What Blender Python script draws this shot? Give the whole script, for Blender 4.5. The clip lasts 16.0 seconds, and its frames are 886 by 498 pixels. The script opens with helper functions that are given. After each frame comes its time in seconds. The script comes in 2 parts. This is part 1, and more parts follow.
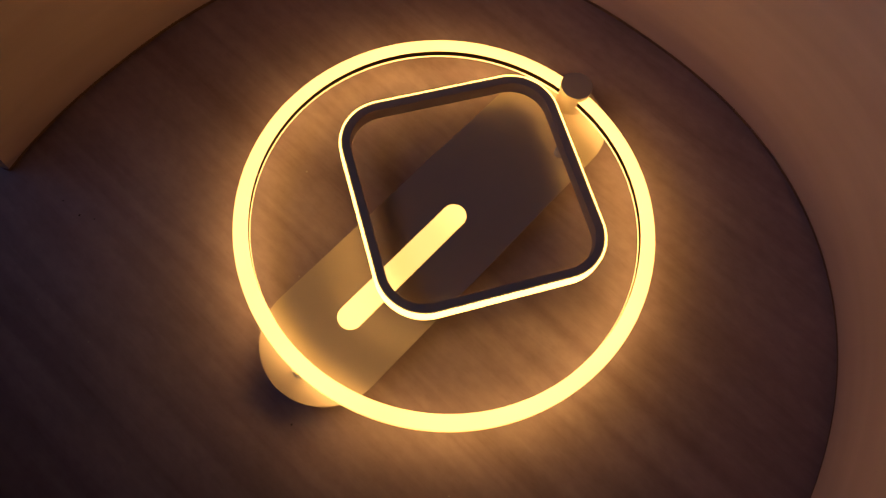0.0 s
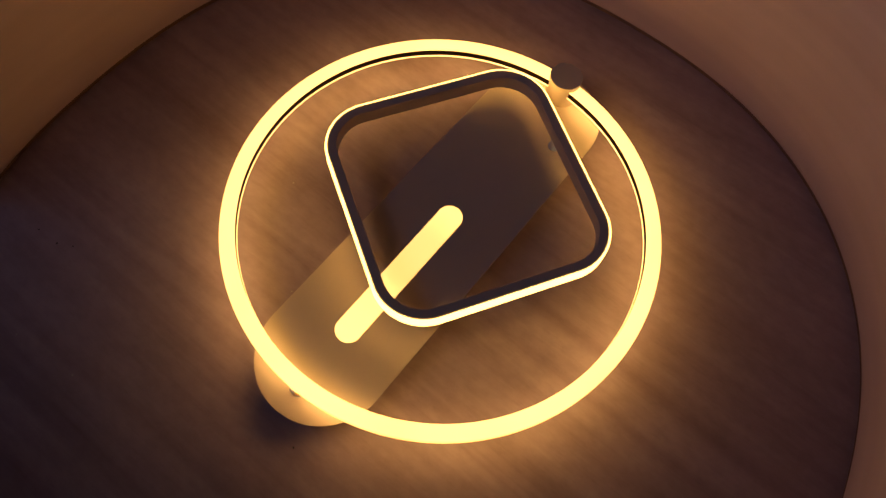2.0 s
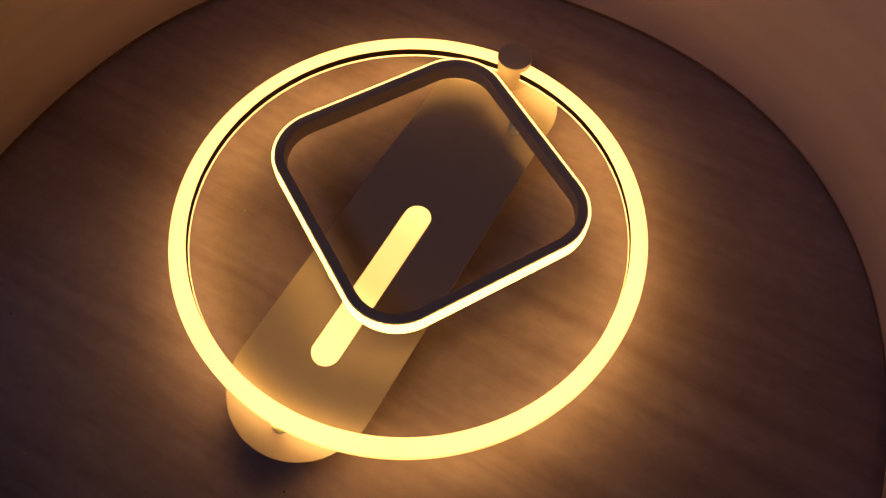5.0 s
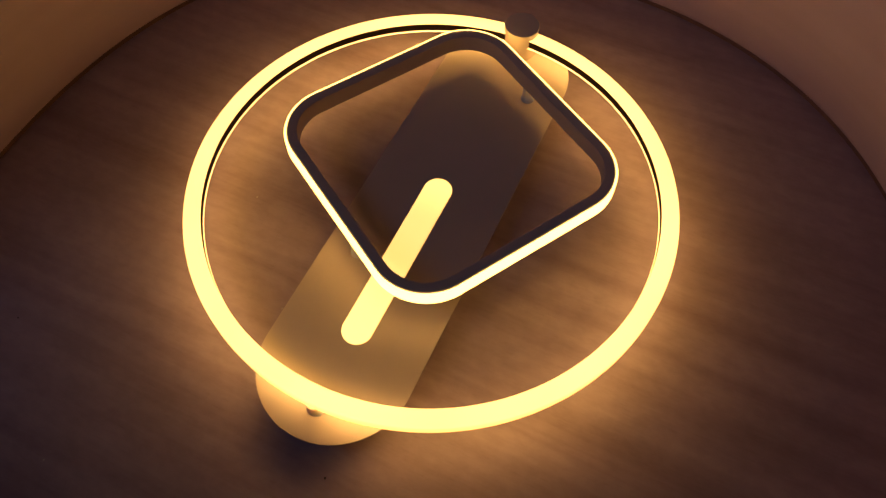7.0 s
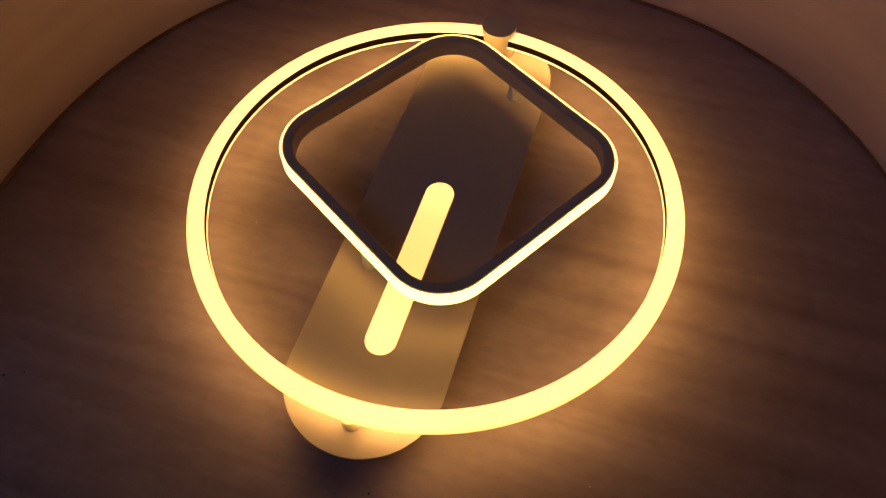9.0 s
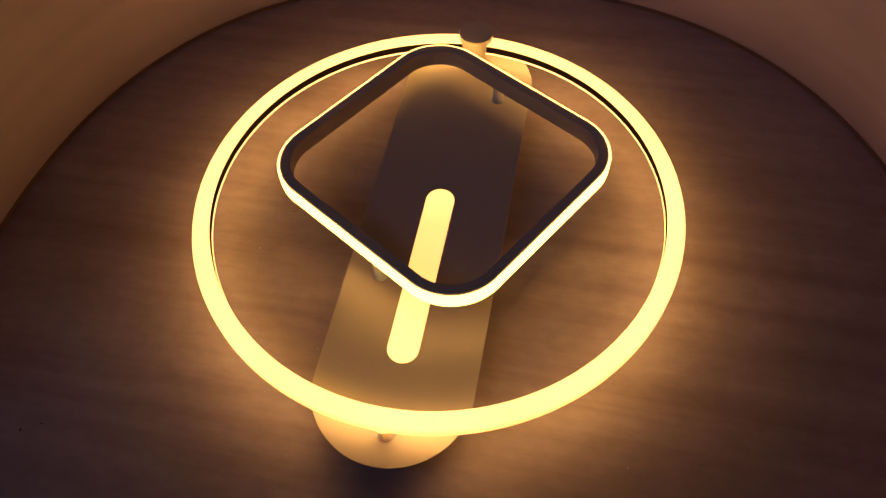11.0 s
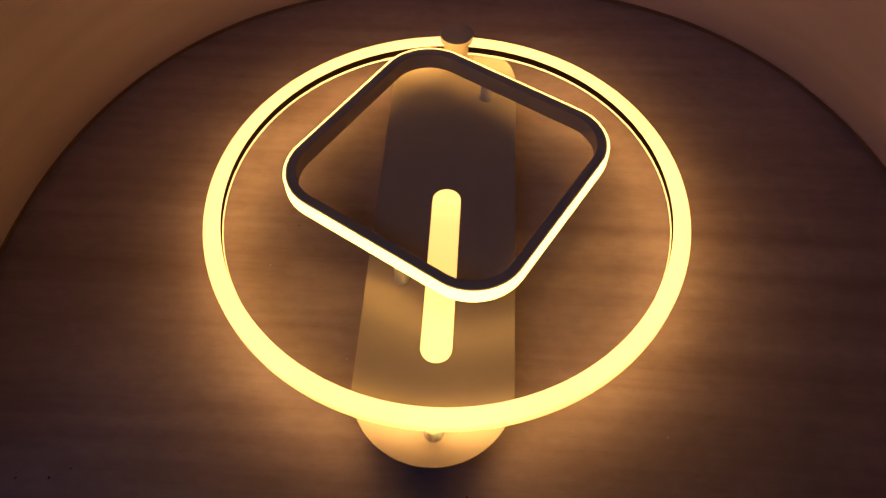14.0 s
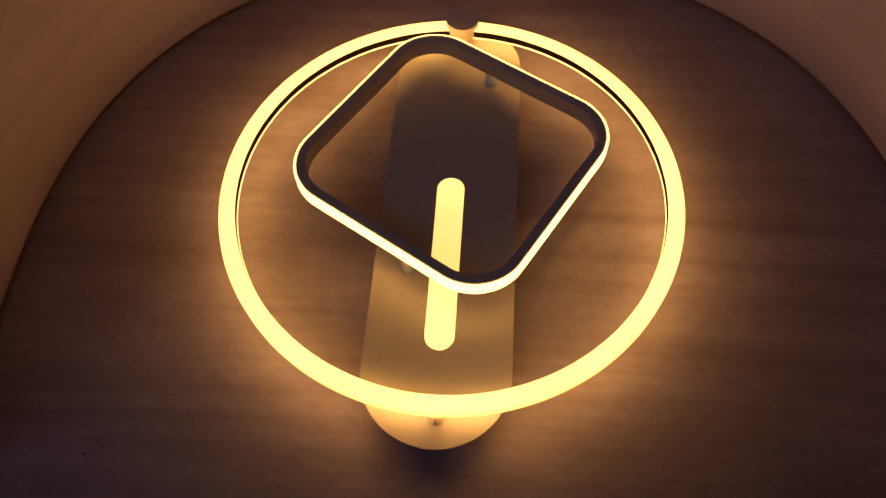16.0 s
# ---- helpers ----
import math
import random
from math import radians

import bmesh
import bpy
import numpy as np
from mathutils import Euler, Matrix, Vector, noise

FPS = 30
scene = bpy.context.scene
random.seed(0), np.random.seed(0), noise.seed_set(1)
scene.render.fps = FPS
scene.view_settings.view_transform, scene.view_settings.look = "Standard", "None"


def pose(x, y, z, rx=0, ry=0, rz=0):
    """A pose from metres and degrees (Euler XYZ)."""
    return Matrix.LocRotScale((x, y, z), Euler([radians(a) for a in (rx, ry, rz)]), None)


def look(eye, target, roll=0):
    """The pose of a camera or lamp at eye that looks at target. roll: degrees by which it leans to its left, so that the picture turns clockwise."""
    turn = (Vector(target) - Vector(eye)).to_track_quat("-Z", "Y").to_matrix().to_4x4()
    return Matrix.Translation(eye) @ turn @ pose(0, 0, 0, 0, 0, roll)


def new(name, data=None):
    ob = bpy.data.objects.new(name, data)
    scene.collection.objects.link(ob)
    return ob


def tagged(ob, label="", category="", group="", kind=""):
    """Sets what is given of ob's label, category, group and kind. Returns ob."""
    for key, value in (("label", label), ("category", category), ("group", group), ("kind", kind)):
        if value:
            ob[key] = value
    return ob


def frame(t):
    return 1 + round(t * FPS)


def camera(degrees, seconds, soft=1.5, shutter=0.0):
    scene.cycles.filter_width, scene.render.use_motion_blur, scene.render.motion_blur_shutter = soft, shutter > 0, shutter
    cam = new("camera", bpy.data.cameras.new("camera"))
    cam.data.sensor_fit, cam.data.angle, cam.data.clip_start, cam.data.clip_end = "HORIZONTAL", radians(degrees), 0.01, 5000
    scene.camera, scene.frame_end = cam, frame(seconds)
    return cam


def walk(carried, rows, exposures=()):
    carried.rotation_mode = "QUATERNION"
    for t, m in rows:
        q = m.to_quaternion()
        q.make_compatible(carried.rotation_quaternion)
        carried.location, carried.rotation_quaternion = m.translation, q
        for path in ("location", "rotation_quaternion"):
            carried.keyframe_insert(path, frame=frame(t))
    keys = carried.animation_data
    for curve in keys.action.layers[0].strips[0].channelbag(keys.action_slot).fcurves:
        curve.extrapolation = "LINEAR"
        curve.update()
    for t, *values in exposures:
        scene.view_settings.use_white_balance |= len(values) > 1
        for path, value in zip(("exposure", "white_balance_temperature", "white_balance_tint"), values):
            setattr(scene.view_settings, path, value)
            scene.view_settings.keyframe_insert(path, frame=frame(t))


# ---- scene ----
cam = camera(62.51, 16.0)
walk(cam, [
    (0, look((0.1980, -0.2885, 0.8490), (0.0241, -0.0329, 0.05), 9.13)),
    (0.5, look((0.2018, -0.2940, 0.8415), (0.0270, -0.0384, 0.05), 9.13)),
    (1, look((0.2008, -0.2937, 0.8318), (0.0225, -0.0349, 0.05), 7.94)),
    (1.5, look((0.1955, -0.2929, 0.8207), (0.0201, -0.0216, 0.05), 8.54)),
    (2, look((0.2002, -0.3013, 0.8023), (0.0238, -0.0289, 0.05), 6.43)),
    (2.5, look((0.2116, -0.3035, 0.7859), (0.0338, -0.0316, 0.05), 4.79)),
    (3, look((0.2173, -0.2974, 0.7761), (0.0431, -0.0215, 0.05), 3.06)),
    (3.5, look((0.2197, -0.3016, 0.7643), (0.0387, -0.0126, 0.05), 1.51)),
    (6, look((0.2107, -0.3497, 0.6914), (0.0496, -0.0324, 0.05), 0.94)),
    (6.5, look((0.1969, -0.3668, 0.6787), (0.0368, -0.0439, 0.05), 0.55)),
    (7, look((0.1921, -0.3817, 0.6686), (0.0405, -0.0584, 0.05), 0.20)),
    (7.5, look((0.1738, -0.3940, 0.6583), (0.0285, -0.0613, 0.05), 0.58)),
    (8, look((0.1602, -0.3947, 0.6566), (0.0184, -0.0598, 0.05), -0.11)),
    (8.5, look((0.1564, -0.4103, 0.6519), (0.0243, -0.0652, 0.05), 0.10)),
    (9, look((0.1503, -0.4192, 0.6536), (0.0283, -0.0616, 0.05), -1.05)),
    (11.5, look((0.0949, -0.4586, 0.6485), (0.0137, -0.0623, 0.05), -2.34)),
    (12, look((0.0750, -0.4665, 0.6472), (0.0118, -0.0651, 0.05), -1.37)),
    (12.5, look((0.0596, -0.4695, 0.6444), (0.0104, -0.0659, 0.05), -0.57)),
    (13, look((0.0480, -0.4712, 0.6436), (0.0136, -0.0661, 0.05), -0.39)),
    (13.5, look((0.0299, -0.4756, 0.6436), (0.0070, -0.0646, 0.05), 0.10)),
    (14, look((0.0265, -0.4719, 0.6531), (0.0000, -0.0631, 0.05), -0.43)),
    (14.5, look((0.0251, -0.4668, 0.6658), (-0.0003, -0.0653, 0.05), -0.86)),
    (15, look((0.0176, -0.4662, 0.6793), (-0.0077, -0.0775, 0.05), -0.75)),
    (15.5, look((0.0231, -0.4561, 0.6953), (-0.0070, -0.0718, 0.05), -1.59)),
    (16, look((0.0354, -0.4431, 0.7128), (-0.0029, -0.0740, 0.05), -2.14)),
])

# ---- light: a dim blue dusk window behind the viewer; the lamp itself lights the place ----
world = bpy.data.worlds.new("dusk")
scene.world = world
world.use_nodes = True
sky = world.node_tree.nodes["Background"]
sky.inputs["Color"].default_value = (0.10, 0.16, 0.34, 1)
sky.inputs["Strength"].default_value = 0.25

LAMP_COLOUR = (1.0, 0.55, 0.150)
BASE_GLOW = 6.6
TOP_GLOW, OUTER_GLOW, SIDE_GLOW, BAR_GLOW, UNDER_GLOW = 2.55, 2.3, 6.3, 2.2, 3.4

window_light = bpy.data.lights.new("window_light", "AREA")
window_light.shape = "RECTANGLE"
window_light.size, window_light.size_y = 1.48, 0.53
window_light.energy = 3.0
window_light.color = (0.44, 0.53, 1.0)
lamp_object = new("window_light", window_light)
lamp_object.matrix_world = look((-0.95, -0.76, 1.125), (-0.95, 1.0, 1.0))


# ---- materials ----
def material(name, colour, rough=0.5, metal=0.0):
    m = bpy.data.materials.new(name)
    m.use_nodes = True
    b = m.node_tree.nodes["Principled BSDF"]
    b.inputs["Base Color"].default_value = (*colour, 1)
    b.inputs["Roughness"].default_value = rough
    b.inputs["Metallic"].default_value = metal
    return m, m.node_tree, b


def noise_node(nt, scale, stretch=(1, 1, 1), detail=4.0, rough=0.55, distortion=0.0):
    tc = nt.nodes.new("ShaderNodeTexCoord")
    mp = nt.nodes.new("ShaderNodeMapping")
    mp.inputs["Scale"].default_value = stretch
    n = nt.nodes.new("ShaderNodeTexNoise")
    n.inputs["Scale"].default_value = scale
    n.inputs["Detail"].default_value = detail
    n.inputs["Roughness"].default_value = rough
    n.inputs["Distortion"].default_value = distortion
    nt.links.new(tc.outputs["Object"], mp.inputs["Vector"])
    nt.links.new(mp.outputs["Vector"], n.inputs["Vector"])
    return n


def ramp_node(nt, source, stops):
    r = nt.nodes.new("ShaderNodeValToRGB")
    els = r.color_ramp.elements
    els[0].position, els[0].color = stops[0][0], (*stops[0][1], 1)
    els[1].position, els[1].color = stops[-1][0], (*stops[-1][1], 1)
    for p, c in stops[1:-1]:
        e = els.new(p)
        e.color = (*c, 1)
    nt.links.new(source, r.inputs["Fac"])
    return r


def mix_node(nt, a, b, fac, mode="MULTIPLY"):
    m = nt.nodes.new("ShaderNodeMix")
    m.data_type, m.blend_type = "RGBA", mode
    m.inputs["Factor"].default_value = fac
    nt.links.new(a, m.inputs["A"])
    nt.links.new(b, m.inputs["B"])
    return m.outputs["Result"]


def bump_node(nt, b, height, strength, distance):
    bn = nt.nodes.new("ShaderNodeBump")
    bn.inputs["Strength"].default_value = strength
    bn.inputs["Distance"].default_value = distance
    nt.links.new(height, bn.inputs["Height"])
    nt.links.new(bn.outputs["Normal"], b.inputs["Normal"])


def wood_material():
    m, nt, b = material("wood_laminate", (0.4, 0.28, 0.2), 0.4)
    bands = noise_node(nt, 1.0, (1.3, 30, 1), 4, 0.5, 0.4)
    fibres = noise_node(nt, 1.0, (14, 330, 1), 4, 0.65)
    pores = noise_node(nt, 1.0, (60, 500, 1), 2, 0.5)
    clouds = noise_node(nt, 14.0, (0.6, 1, 1), 5, 0.6)
    lines = noise_node(nt, 1.0, (1.6, 34, 1), 3, 0.5, 0.3)
    specks = noise_node(nt, 70.0, (0.8, 1.2, 1), 4, 0.6)
    c6 = ramp_node(nt, specks.outputs["Fac"], [(0.36, (0.82, 0.80, 0.78)), (0.60, (1, 1, 1))])
    c5 = ramp_node(nt, lines.outputs["Fac"], [(0.36, (0.66, 0.60, 0.60)), (0.54, (1, 1, 1))])
    c1 = ramp_node(nt, bands.outputs["Fac"], [(0.22, (0.40, 0.28, 0.30)), (0.44, (0.465, 0.345, 0.37)), (0.58, (0.495, 0.375, 0.40)), (0.80, (0.525, 0.405, 0.43))])
    c2 = ramp_node(nt, fibres.outputs["Fac"], [(0.3, (0.92, 0.91, 0.90)), (0.62, (1, 1, 1))])
    c3 = ramp_node(nt, pores.outputs["Fac"], [(0.30, (0.8, 0.78, 0.76)), (0.40, (1, 1, 1))])
    c4 = ramp_node(nt, clouds.outputs["Fac"], [(0.3, (0.8, 0.78, 0.76)), (0.7, (1, 1, 1))])
    col = mix_node(nt, c1.outputs["Color"], c2.outputs["Color"], 0.5)
    col = mix_node(nt, col, c3.outputs["Color"], 0.3)
    col = mix_node(nt, col, c4.outputs["Color"], 0.9)
    col = mix_node(nt, col, c5.outputs["Color"], 0.40)
    col = mix_node(nt, col, c6.outputs["Color"], 0.5)
    nt.links.new(col, b.inputs["Base Color"])
    rr = ramp_node(nt, fibres.outputs["Fac"], [(0.3, (0.62,) * 3), (0.7, (0.50,) * 3)])
    nt.links.new(rr.outputs["Color"], b.inputs["Roughness"])
    b.inputs["Specular IOR Level"].default_value = 0.3
    bump_node(nt, b, fibres.outputs["Fac"], 0.12, 0.0005)
    return m


def panel_material():
    m, nt, b = material("curved_panel_paint", (0.5, 0.4, 0.33), 0.6)
    streak = noise_node(nt, 1.0, (2.2, 2.2, 34), 4, 0.55)
    blot = noise_node(nt, 3.5, (1, 1, 1), 3, 0.5)
    grain = noise_node(nt, 260, (1, 1, 1), 2, 0.5)
    c1 = ramp_node(nt, streak.outputs["Fac"], [(0.30, (0.60, 0.445, 0.49)), (0.70, (0.67, 0.515, 0.56))])
    c2 = ramp_node(nt, blot.outputs["Fac"], [(0.3, (0.84, 0.82, 0.8)), (0.7, (1, 1, 1))])
    nt.links.new(mix_node(nt, c1.outputs["Color"], c2.outputs["Color"], 0.9), b.inputs["Base Color"])
    bump_node(nt, b, grain.outputs["Fac"], 0.15, 0.0004)
    return m


def paint_material(name, colour, rough, vary=0.06):
    m, nt, b = material(name, colour, rough)
    blot = noise_node(nt, 18, (1, 1, 1), 3, 0.5)
    low = tuple(c * (1 - vary) for c in colour)
    r = ramp_node(nt, blot.outputs["Fac"], [(0.3, low), (0.7, colour)])
    nt.links.new(r.outputs["Color"], b.inputs["Base Color"])
    grain = noise_node(nt, 900, (1, 1, 1), 2, 0.5)
    bump_node(nt, b, grain.outputs["Fac"], 0.08, 0.0002)
    return m


def glow_material(name, strength, uneven=0.06, scale=14.0, colour=LAMP_COLOUR):
    """Opal acrylic, lit from within; the LEDs behind it are slightly uneven."""
    m, nt, b = material(name, (0.85, 0.83, 0.78), 0.35)
    n = noise_node(nt, scale, (1, 1, 1), 1, 0.4)
    mr = nt.nodes.new("ShaderNodeMapRange")
    mr.inputs["From Min"].default_value, mr.inputs["From Max"].default_value = 0.3, 0.7
    mr.inputs["To Min"].default_value, mr.inputs["To Max"].default_value = strength * (1 - uneven), strength * (1 + uneven)
    nt.links.new(n.outputs["Fac"], mr.inputs["Value"])
    b.inputs["Emission Color"].default_value = (*colour, 1)
    nt.links.new(mr.outputs["Result"], b.inputs["Emission Strength"])
    return m


def bar_material():
    """Opal acrylic over LEDs that sit nearer to both ends of the bar."""
    m, nt, b = material("bar_diffuser_glow", (0.85, 0.83, 0.78), 0.35)
    tc = nt.nodes.new("ShaderNodeTexCoord")
    sep = nt.nodes.new("ShaderNodeSeparateXYZ")
    nt.links.new(tc.outputs["Object"], sep.inputs["Vector"])
    mr = nt.nodes.new("ShaderNodeMapRange")
    mr.inputs["From Min"].default_value, mr.inputs["From Max"].default_value = -0.178, 0.027
    nt.links.new(sep.outputs["Y"], mr.inputs["Value"])
    k = BAR_GLOW
    r = ramp_node(nt, mr.outputs["Result"], [(0.0, (k * 1.05,) * 3), (0.3, (k * 0.90,) * 3), (0.50, (k * 0.68,) * 3), (0.74, (k * 0.73,) * 3), (1.0, (k * 1.0,) * 3)])
    r.color_ramp.interpolation = "EASE"
    b.inputs["Emission Color"].default_value = (1.0, 0.53, 0.140, 1)
    nt.links.new(r.outputs["Color"], b.inputs["Emission Strength"])
    return m


WOOD = wood_material()
PANEL = panel_material()
PLASTER = paint_material("plaster", (0.30, 0.29, 0.28), 0.8, 0.1)
SHADING_WALL = paint_material("shading_wall_dark", (0.07, 0.06, 0.055), 0.8, 0.1)
WHITE = paint_material("white_lamp_paint", (0.63, 0.515, 0.415), 0.45)
POST_WHITE = paint_material("white_post_plastic", (0.88, 0.84, 0.80), 0.35)
post_plastic = POST_WHITE.node_tree.nodes["Principled BSDF"]
post_plastic.inputs["Subsurface Weight"].default_value = 1.0
post_plastic.inputs["Subsurface Radius"].default_value = (1.0, 0.8, 0.6)
post_plastic.inputs["Subsurface Scale"].default_value = 0.012
DARK_METAL = paint_material("dark_channel", (0.010, 0.003, 0.002), 0.7)
DARK_METAL.node_tree.nodes["Principled BSDF"].inputs["Specular IOR Level"].default_value = 0.15
CRUMB_DARK = paint_material("dark_crumb", (0.06, 0.04, 0.035), 0.8)
CRUMB_PALE = paint_material("pale_crumb", (0.6, 0.55, 0.48), 0.8)
GAP_SHADE = paint_material("base_gap_shade", (0.16, 0.088, 0.078), 0.8)
RING_GLOW = glow_material("ring_diffuser_glow", TOP_GLOW)
OUTER_BAND = glow_material("ring_outer_glow", OUTER_GLOW, colour=(1.0, 0.48, 0.118))
BASE_LIGHT = glow_material("ring_base_glow", BASE_GLOW)
STRIP_GLOW = glow_material("under_strip_glow", UNDER_GLOW)
SQUARE_GLOW = glow_material("square_diffuser_glow", SIDE_GLOW, colour=(1.0, 0.54, 0.118))
BLOOM_EDGE = glow_material("square_bloom_glow", 0.35)
BAR_LIGHT = bar_material()


# ---- mesh helpers ----
def mesh_object(name, bm, mat, smooth_angle=35):
    me = bpy.data.meshes.new(name)
    bmesh.ops.recalc_face_normals(bm, faces=bm.faces)
    bm.to_mesh(me)
    bm.free()
    me.materials.append(mat)
    for p in me.polygons:
        p.use_smooth = True
    me.set_sharp_from_angle(angle=radians(smooth_angle))
    return new(name, me)


def part(name, bm, mat, parent, label=""):
    ob = mesh_object(name, bm, mat)
    ob.parent = parent
    return tagged(ob, label)


def box(bm, x0, x1, y0, y1, z0, z1):
    m = Matrix.Translation(((x0 + x1) / 2, (y0 + y1) / 2, (z0 + z1) / 2)) @ Matrix.Diagonal((x1 - x0, y1 - y0, z1 - z0, 1))
    bmesh.ops.create_cube(bm, size=1, matrix=m)
    return bm


def circle_path(r, n=192):
    return [((r * math.cos(a), r * math.sin(a)), (math.cos(a), math.sin(a))) for a in (2 * math.pi * i / n for i in range(n))]


def rounded_square_path(half, half_b, r, turn, cx, cy, n=24):
    pts = []
    for k in range(4):
        for i in range(n + 1):
            a = math.pi / 2 * (k + i / n)
            mid = math.pi / 2 * k + math.pi / 4
            ox = math.copysign(half - r, math.cos(mid))
            oy = math.copysign(half_b - r, math.sin(mid))
            pts.append(((ox + r * math.cos(a), oy + r * math.sin(a)), (math.cos(a), math.sin(a))))
    c, s = math.cos(turn), math.sin(turn)
    spin = lambda p: (p[0] * c - p[1] * s, p[0] * s + p[1] * c)
    return [((spin(p)[0] + cx, spin(p)[1] + cy), spin(q)) for p, q in pts]


def stadium_path(cx, y0, y1, r, n=40):
    pts = []
    for k, yc in ((0, y1 - r), (1, y0 + r)):
        for i in range(n + 1):
            a = math.pi * (k + i / n)
            pts.append(((cx + r * math.cos(a), yc + r * math.sin(a)), (math.cos(a), math.sin(a))))
    return pts


def rounded_profile(u0, u1, z0, z1, r, n=4):
    """A closed section with rounded corners: (offset outwards, height)."""
    out = []
    for k, (uc, zc) in enumerate(((u1 - r, z1 - r), (u0 + r, z1 - r), (u0 + r, z0 + r), (u1 - r, z0 + r))):
        for i in range(n + 1):
            a = math.pi / 2 * (k + i / n)
            out.append((uc + r * math.cos(a), zc + r * math.sin(a)))
    return out


def sweep(path, profile):
    """Carries a closed section along a closed plan path."""
    bm = bmesh.new()
    rings = [[bm.verts.new((p[0] + u * q[0], p[1] + u * q[1], z)) for u, z in profile] for p, q in path]
    n, k = len(rings), len(profile)
    for i in range(n):
        a, b = rings[i], rings[(i + 1) % n]
        for j in range(k):
            bm.faces.new((a[j], b[j], b[(j + 1) % k], a[(j + 1) % k]))
    return bm


def plate(path, levels):
    """A solid with the plan of the path; levels from below upwards: (inset, height)."""
    bm = bmesh.new()
    rings = [[bm.verts.new((p[0] - u * q[0], p[1] - u * q[1], z)) for p, q in path] for u, z in levels]
    n = len(path)
    for a, b in zip(rings, rings[1:]):
        for i in range(n):
            bm.faces.new((a[i], a[(i + 1) % n], b[(i + 1) % n], b[i]))
    bm.faces.new(rings[0][::-1])
    bm.faces.new(rings[-1])
    return bm


def turned(x, y, levels, n=48):
    """A turned solid standing at x, y; levels: (radius, height)."""
    path = [((x, y), (math.cos(a), math.sin(a))) for a in (2 * math.pi * i / n for i in range(n))]
    return plate(path, [(-r, z) for r, z in levels])


# ---- the room: wood floor, plain walls, a window ----
X0, X1, Y0, Y1, HIGH, T = -2.2, 2.4, -0.7, 2.6, 2.7, 0.12
floor = mesh_object("floor", box(bmesh.new(), X0 - T, X1 + T, Y0 - T, Y1 + T, -0.05, 0), WOOD)
tagged(floor, "brown wood-grain laminate floor with long soft streaks", "floor", kind="structure")
ceiling = mesh_object("ceiling", box(bmesh.new(), X0 - T, X1 + T, Y0 - T, Y1 + T, HIGH, HIGH + 0.1), PLASTER)
tagged(ceiling, "plain dim plastered ceiling of the dark room", "ceiling", kind="structure")


def room_wall(name, mat, *boxes):
    bm = bmesh.new()
    for b in boxes:
        box(bm, *b)
    return tagged(mesh_object(name, bm, mat), "plain dim painted wall added out of view round the dark room", "wall", kind="structure")


room_wall("wall_north", PLASTER, (X0, X1, Y1, Y1 + T, 0, HIGH))
room_wall("wall_west", PLASTER, (X0 - T, X0, Y0 - T, Y1 + T, 0, HIGH))
room_wall("wall_east", PLASTER, (X1, X1 + T, Y0 - T, Y1 + T, 0, HIGH))
# a wide window behind the viewer lets in the last blue daylight over its sill
W0, W1, S0, S1 = -1.7, -0.2, 0.85, 1.4
# this wall is unseen, added close and dark to keep the near floor shaded
room_wall("shading_wall_south", SHADING_WALL, (X0, W0, Y0 - T, Y0, 0, HIGH), (W1, X1, Y0 - T, Y0, 0, HIGH), (W0, W1, Y0 - T, Y0, 0, S0), (W0, W1, Y0 - T, Y0, S1, HIGH))

# ---- the curved panel that stands round the lamp, open towards the viewer ----
# its plan is a circle that is slightly squared off
PX, PY, PA, PB, PN, PTURN, PH = 0.0280, -0.1060, 0.5074, 0.5281, 2.2926, 0.0369, 0.50
A0, A1 = radians(-50), radians(204)


def panel_point(a, u, z):
    r = (abs(math.cos(a - PTURN) / PA) ** PN + abs(math.sin(a - PTURN) / PB) ** PN) ** (-1 / PN) + u
    return PX + r * math.cos(a), PY + r * math.sin(a), z


def curved_strip(section, n=160):
    """Carries a closed section (offset outwards, height) along the panel's arc."""
    bm = bmesh.new()
    cols = []
    for i in range(n + 1):
        a = A0 + (A1 - A0) * i / n
        cols.append([bm.verts.new(panel_point(a, u, z)) for u, z in section])
    k = len(section)
    for a, b in zip(cols, cols[1:]):
        for j in range(k):
            bm.faces.new((a[j], b[j], b[(j + 1) % k], a[(j + 1) % k]))
    bm.faces.new(cols[0])
    bm.faces.new(cols[-1][::-1])
    return bm


curved_panel = new("curved_panel")
tagged(curved_panel, "tan matte curved panel standing on the wood round the lamp", "panel")
part("panel_sheet", curved_strip([(0.002, 0.0060), (-0.0020, 0.0068), (-0.0045, 0.0095), (-0.0060, 0.0150), (-0.0064, 0.0240), (-0.0064, PH - 0.004), (-0.0024, PH), (0.0060, PH), (0.0100, PH - 0.004), (0.0100, 0.0060)]), PANEL, curved_panel)
# base strip coloured dark for the line of shade at the panel's foot
part("base_edge", curved_strip([(-0.0010, 0.0), (-0.0010, 0.0054), (-0.0004, 0.0060), (0.0080, 0.0060), (0.0080, 0.0)]), GAP_SHADE, curved_panel, "recessed base edge, coloured dark as the shade at the foot")

# ---- the lamp ----
TOP = 0.0274
lamp = new("ceiling_lamp")
lamp.empty_display_size = 0.05
tagged(lamp, "lit white lamp with ring, square and bar lying on the wood", "lamp")

# back plate
part("back_plate", plate(stadium_path(-0.0012, -0.2760, 0.2753, 0.0750), [(0.0130, 0.0), (0.0030, TOP - 0.0060), (0.0002, TOP - 0.0012), (0, TOP - 0.0006), (0.00015, TOP)]), WHITE, lamp, "long round-ended white metal back plate")

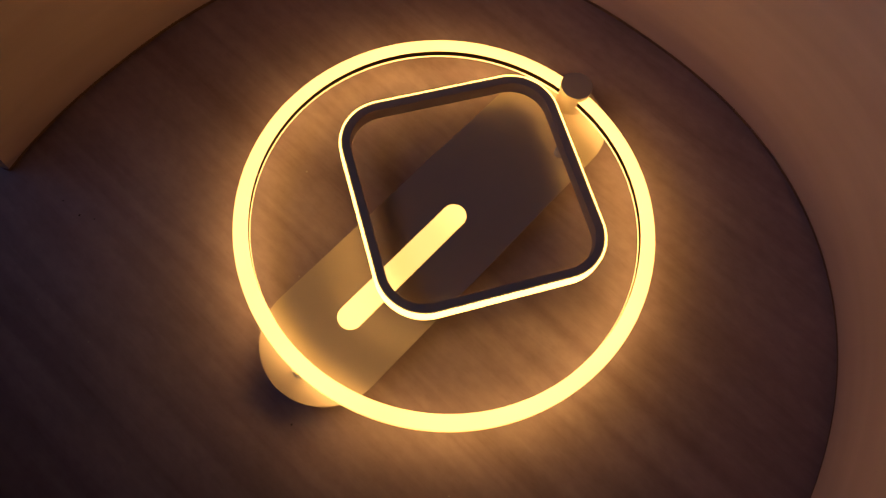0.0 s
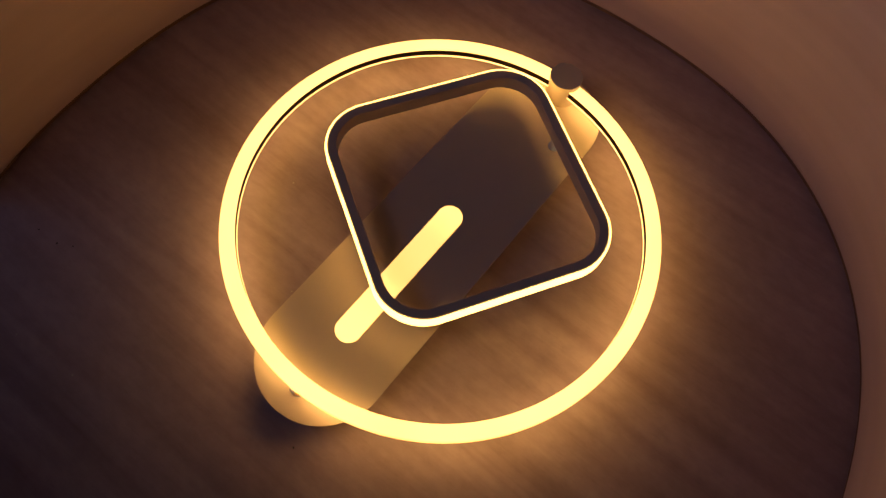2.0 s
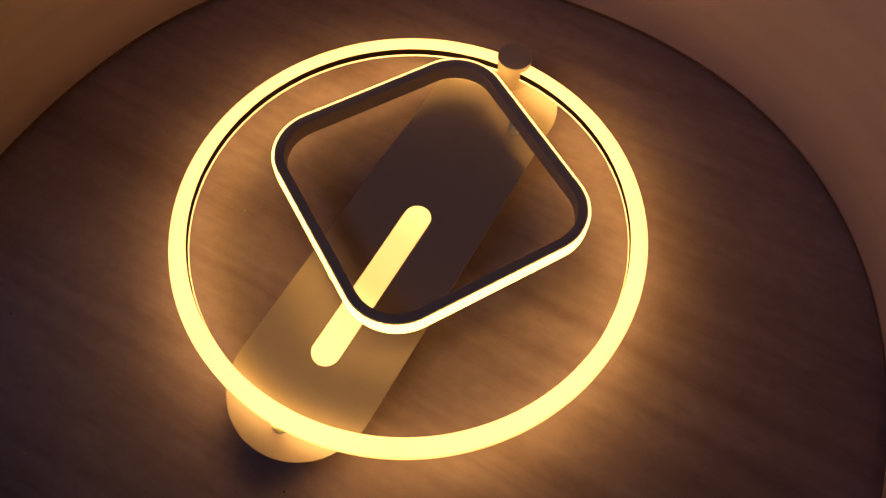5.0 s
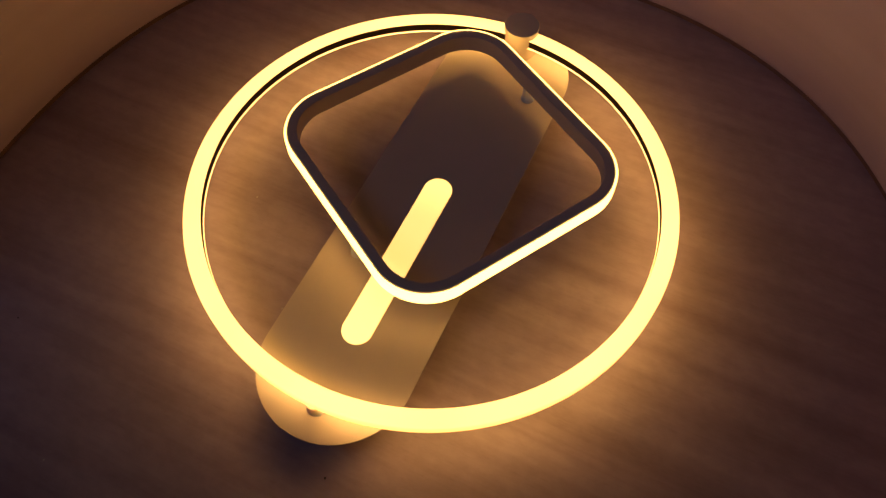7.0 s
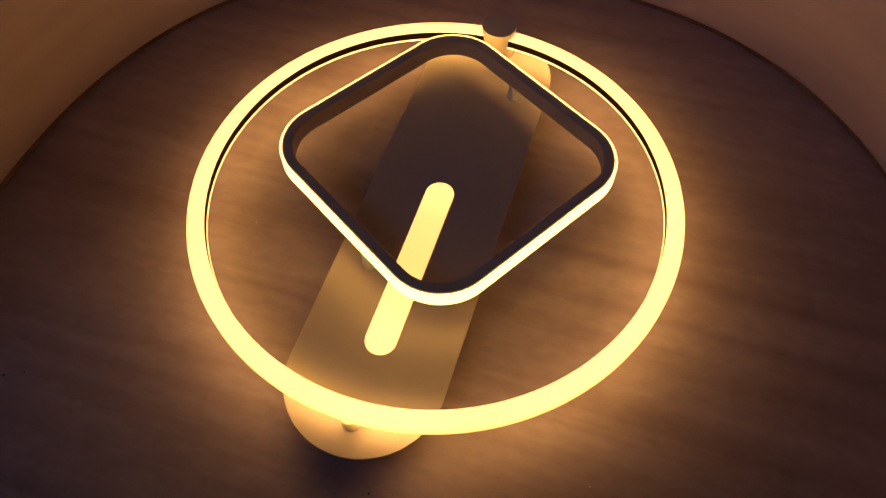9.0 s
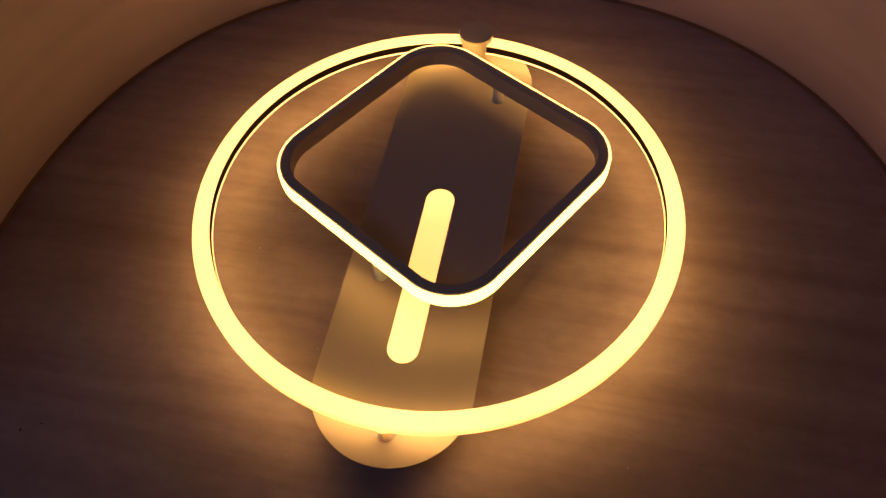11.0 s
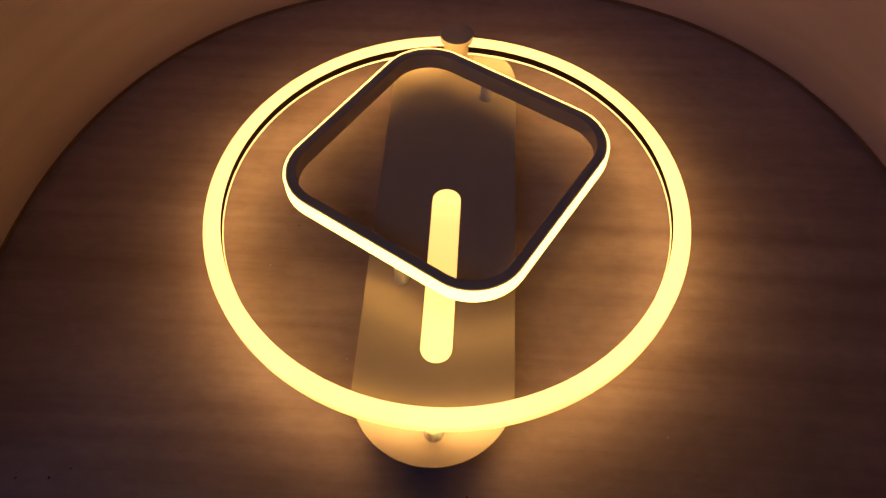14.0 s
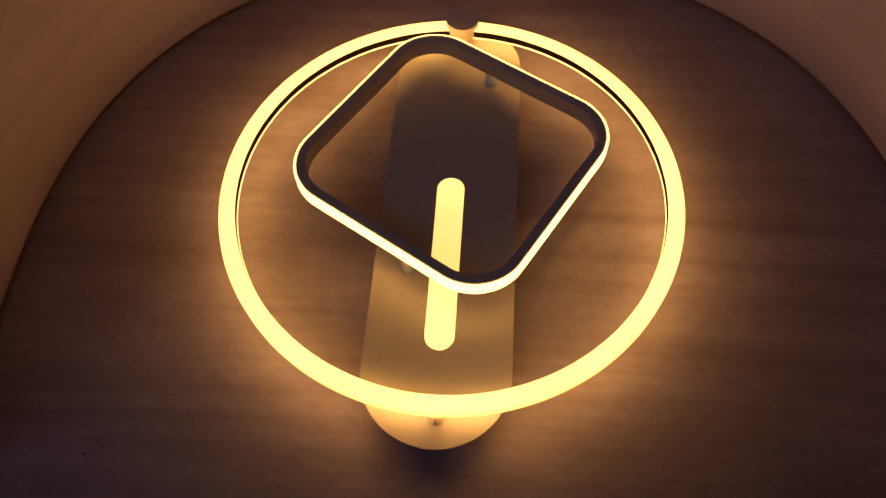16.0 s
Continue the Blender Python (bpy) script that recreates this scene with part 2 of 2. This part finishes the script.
# bar, let into the back plate
BX, BLO, BHI, BR = -0.0007, -0.1775, 0.0312, 0.0154
bar = part("bar_housing", plate(stadium_path(BX, BLO - 0.0006, BHI + 0.0006, BR + 0.0006), [(0, TOP - 0.004), (0, TOP + 0.0004)]), WHITE, lamp)
part("bar_diffuser", plate(stadium_path(BX, BLO, BHI, BR), [(0.0002, TOP + 0.0004), (0.0002, TOP + 0.0006), (0.0004, TOP + 0.0008)]), BAR_LIGHT, bar, "glowing warm opal bar diffuser")

# ring
R, RT = 0.25, 0.0566
RW = 0.0176
ring = part("ring_channel", sweep(circle_path(R), rounded_profile(-RW + 0.0002, -RW + 0.0014, RT - 0.0106, RT - 0.0007, 0.0003)), DARK_METAL, lamp, "dark inner channel of the ring")
cap_section = [(-0.0016, RT - 0.0020), (0, RT - 0.0020), (-0.0004, RT - 0.0009), (-0.0012, RT - 0.0002), (-0.0022, RT),
               (-RW + 0.0008, RT), (-RW + 0.0002, RT - 0.0002), (-RW, RT - 0.0005), (-RW, RT - 0.0007), (-RW + 0.0014, RT - 0.0007), (-RW + 0.0014, RT - 0.0020)]
part("ring_diffuser", sweep(circle_path(R), cap_section), RING_GLOW, ring, "glowing warm opal ring diffuser")
part("ring_outer_band", sweep(circle_path(R), rounded_profile(-0.0016, 0.0, RT - 0.0120, RT - 0.0020, 0.0004)), OUTER_BAND, ring, "glowing outer band of the ring")
part("ring_base", sweep(circle_path(R), rounded_profile(-0.0085, -0.0016, RT - 0.0116, RT - 0.0106, 0.0003)), BASE_LIGHT, ring, "glowing underside of the ring")
part("ring_strip", sweep(circle_path(R), rounded_profile(-RW - 0.0003, -0.0085, RT - 0.0124, RT - 0.0106, 0.0005)), STRIP_GLOW, ring, "glowing strip under the ring")

# square
SX, SY, ST, SA, SB, SC, TURN = 0.0, 0.0407, 0.0748, 0.1387, 0.1406, 0.0584, 1.0268
square_path = rounded_square_path(SA, SB, SC, TURN, SX, SY)


def leaning(bm):
    """The square leans a little on its posts."""
    for v in bm.verts:
        v.co.z += -0.0042 * (v.co.x - SX) - 0.0175 * (v.co.y - SY)
    return bm


square = part("square_frame", leaning(sweep(square_path, rounded_profile(-0.0136, -0.0036, ST - 0.0205, ST, 0.0007))), WHITE, lamp, "white metal rounded square frame")
part("square_diffuser", leaning(sweep(square_path, rounded_profile(-0.0024, 0.0, ST - 0.0175, ST - 0.0010, 0.0008))), SQUARE_GLOW, square, "glowing opal band round the square")

# dim emission added here imitates the soft bloom at the band's upper edge
part("square_bloom_edge", leaning(sweep(square_path, rounded_profile(-0.0036, -0.0024, ST - 0.0180, ST - 0.0004, 0.0004))), BLOOM_EDGE, square, "dim glowing edge added as bloom of the glowing band")

# posts and the flared knob
def post(x, y, top, r=0.0066):
    return part("post", turned(x, y, [(r + 0.0012, TOP), (r + 0.0012, TOP + 0.0010), (r + 0.0004, TOP + 0.0022), (r, TOP + 0.0030), (r, top)], 32), POST_WHITE, lamp)


post(0.0374, 0.1760, ST - 0.0220)
post(-0.0409, -0.0865, ST - 0.0170)
post(0.0023, -0.2440, RT - 0.0125, 0.0078)
knob = part("knob", turned(-0.0012, 0.2452, [(0.0204, TOP), (0.0199, TOP + 0.006), (0.0197, TOP + 0.015), (0.0199, TOP + 0.026), (0.0203, 0.0628), (0.0205, 0.0640), (0.0199, 0.0647)]), WHITE, lamp, "white flared round knob holding the ring")

# ---- crumbs and dust on the wood ----
def crumbs(name, spots, mat, label):
    bm = bmesh.new()
    rng = random.Random(4)
    for x, y, r in spots:
        res = bmesh.ops.create_icosphere(bm, subdivisions=1, radius=r, matrix=Matrix.Translation((x, y, r * 0.4)) @ Matrix.Rotation(rng.random() * 6, 4, "Z") @ Matrix.Diagonal((1.0, 0.7, 0.5, 1)))
        for v in res["verts"]:
            v.co += Vector((rng.uniform(-1, 1), rng.uniform(-1, 1), 0)) * r * 0.25
    return tagged(mesh_object(name, bm, mat), label, "crumbs", kind="stuff")


crumbs("dark_crumbs", [(0.0343, -0.2918, 0.0015), (-0.3224, -0.2864, 0.0011), (-0.3391, -0.2957, 0.0017), (-0.3690, -0.2974, 0.0012), (-0.1629, -0.0068, 0.0010)], CRUMB_DARK, "a few dark crumbs lying on the wood")
crumbs("pale_crumbs", [(-0.2040, -0.3867, 0.0013), (-0.1850, -0.0605, 0.0011), (-0.0885, -0.1648, 0.0012), (0.2165, -0.2270, 0.0012), (-0.2865, -0.3950, 0.0010)], CRUMB_PALE, "pale dust specks lying on the wood")
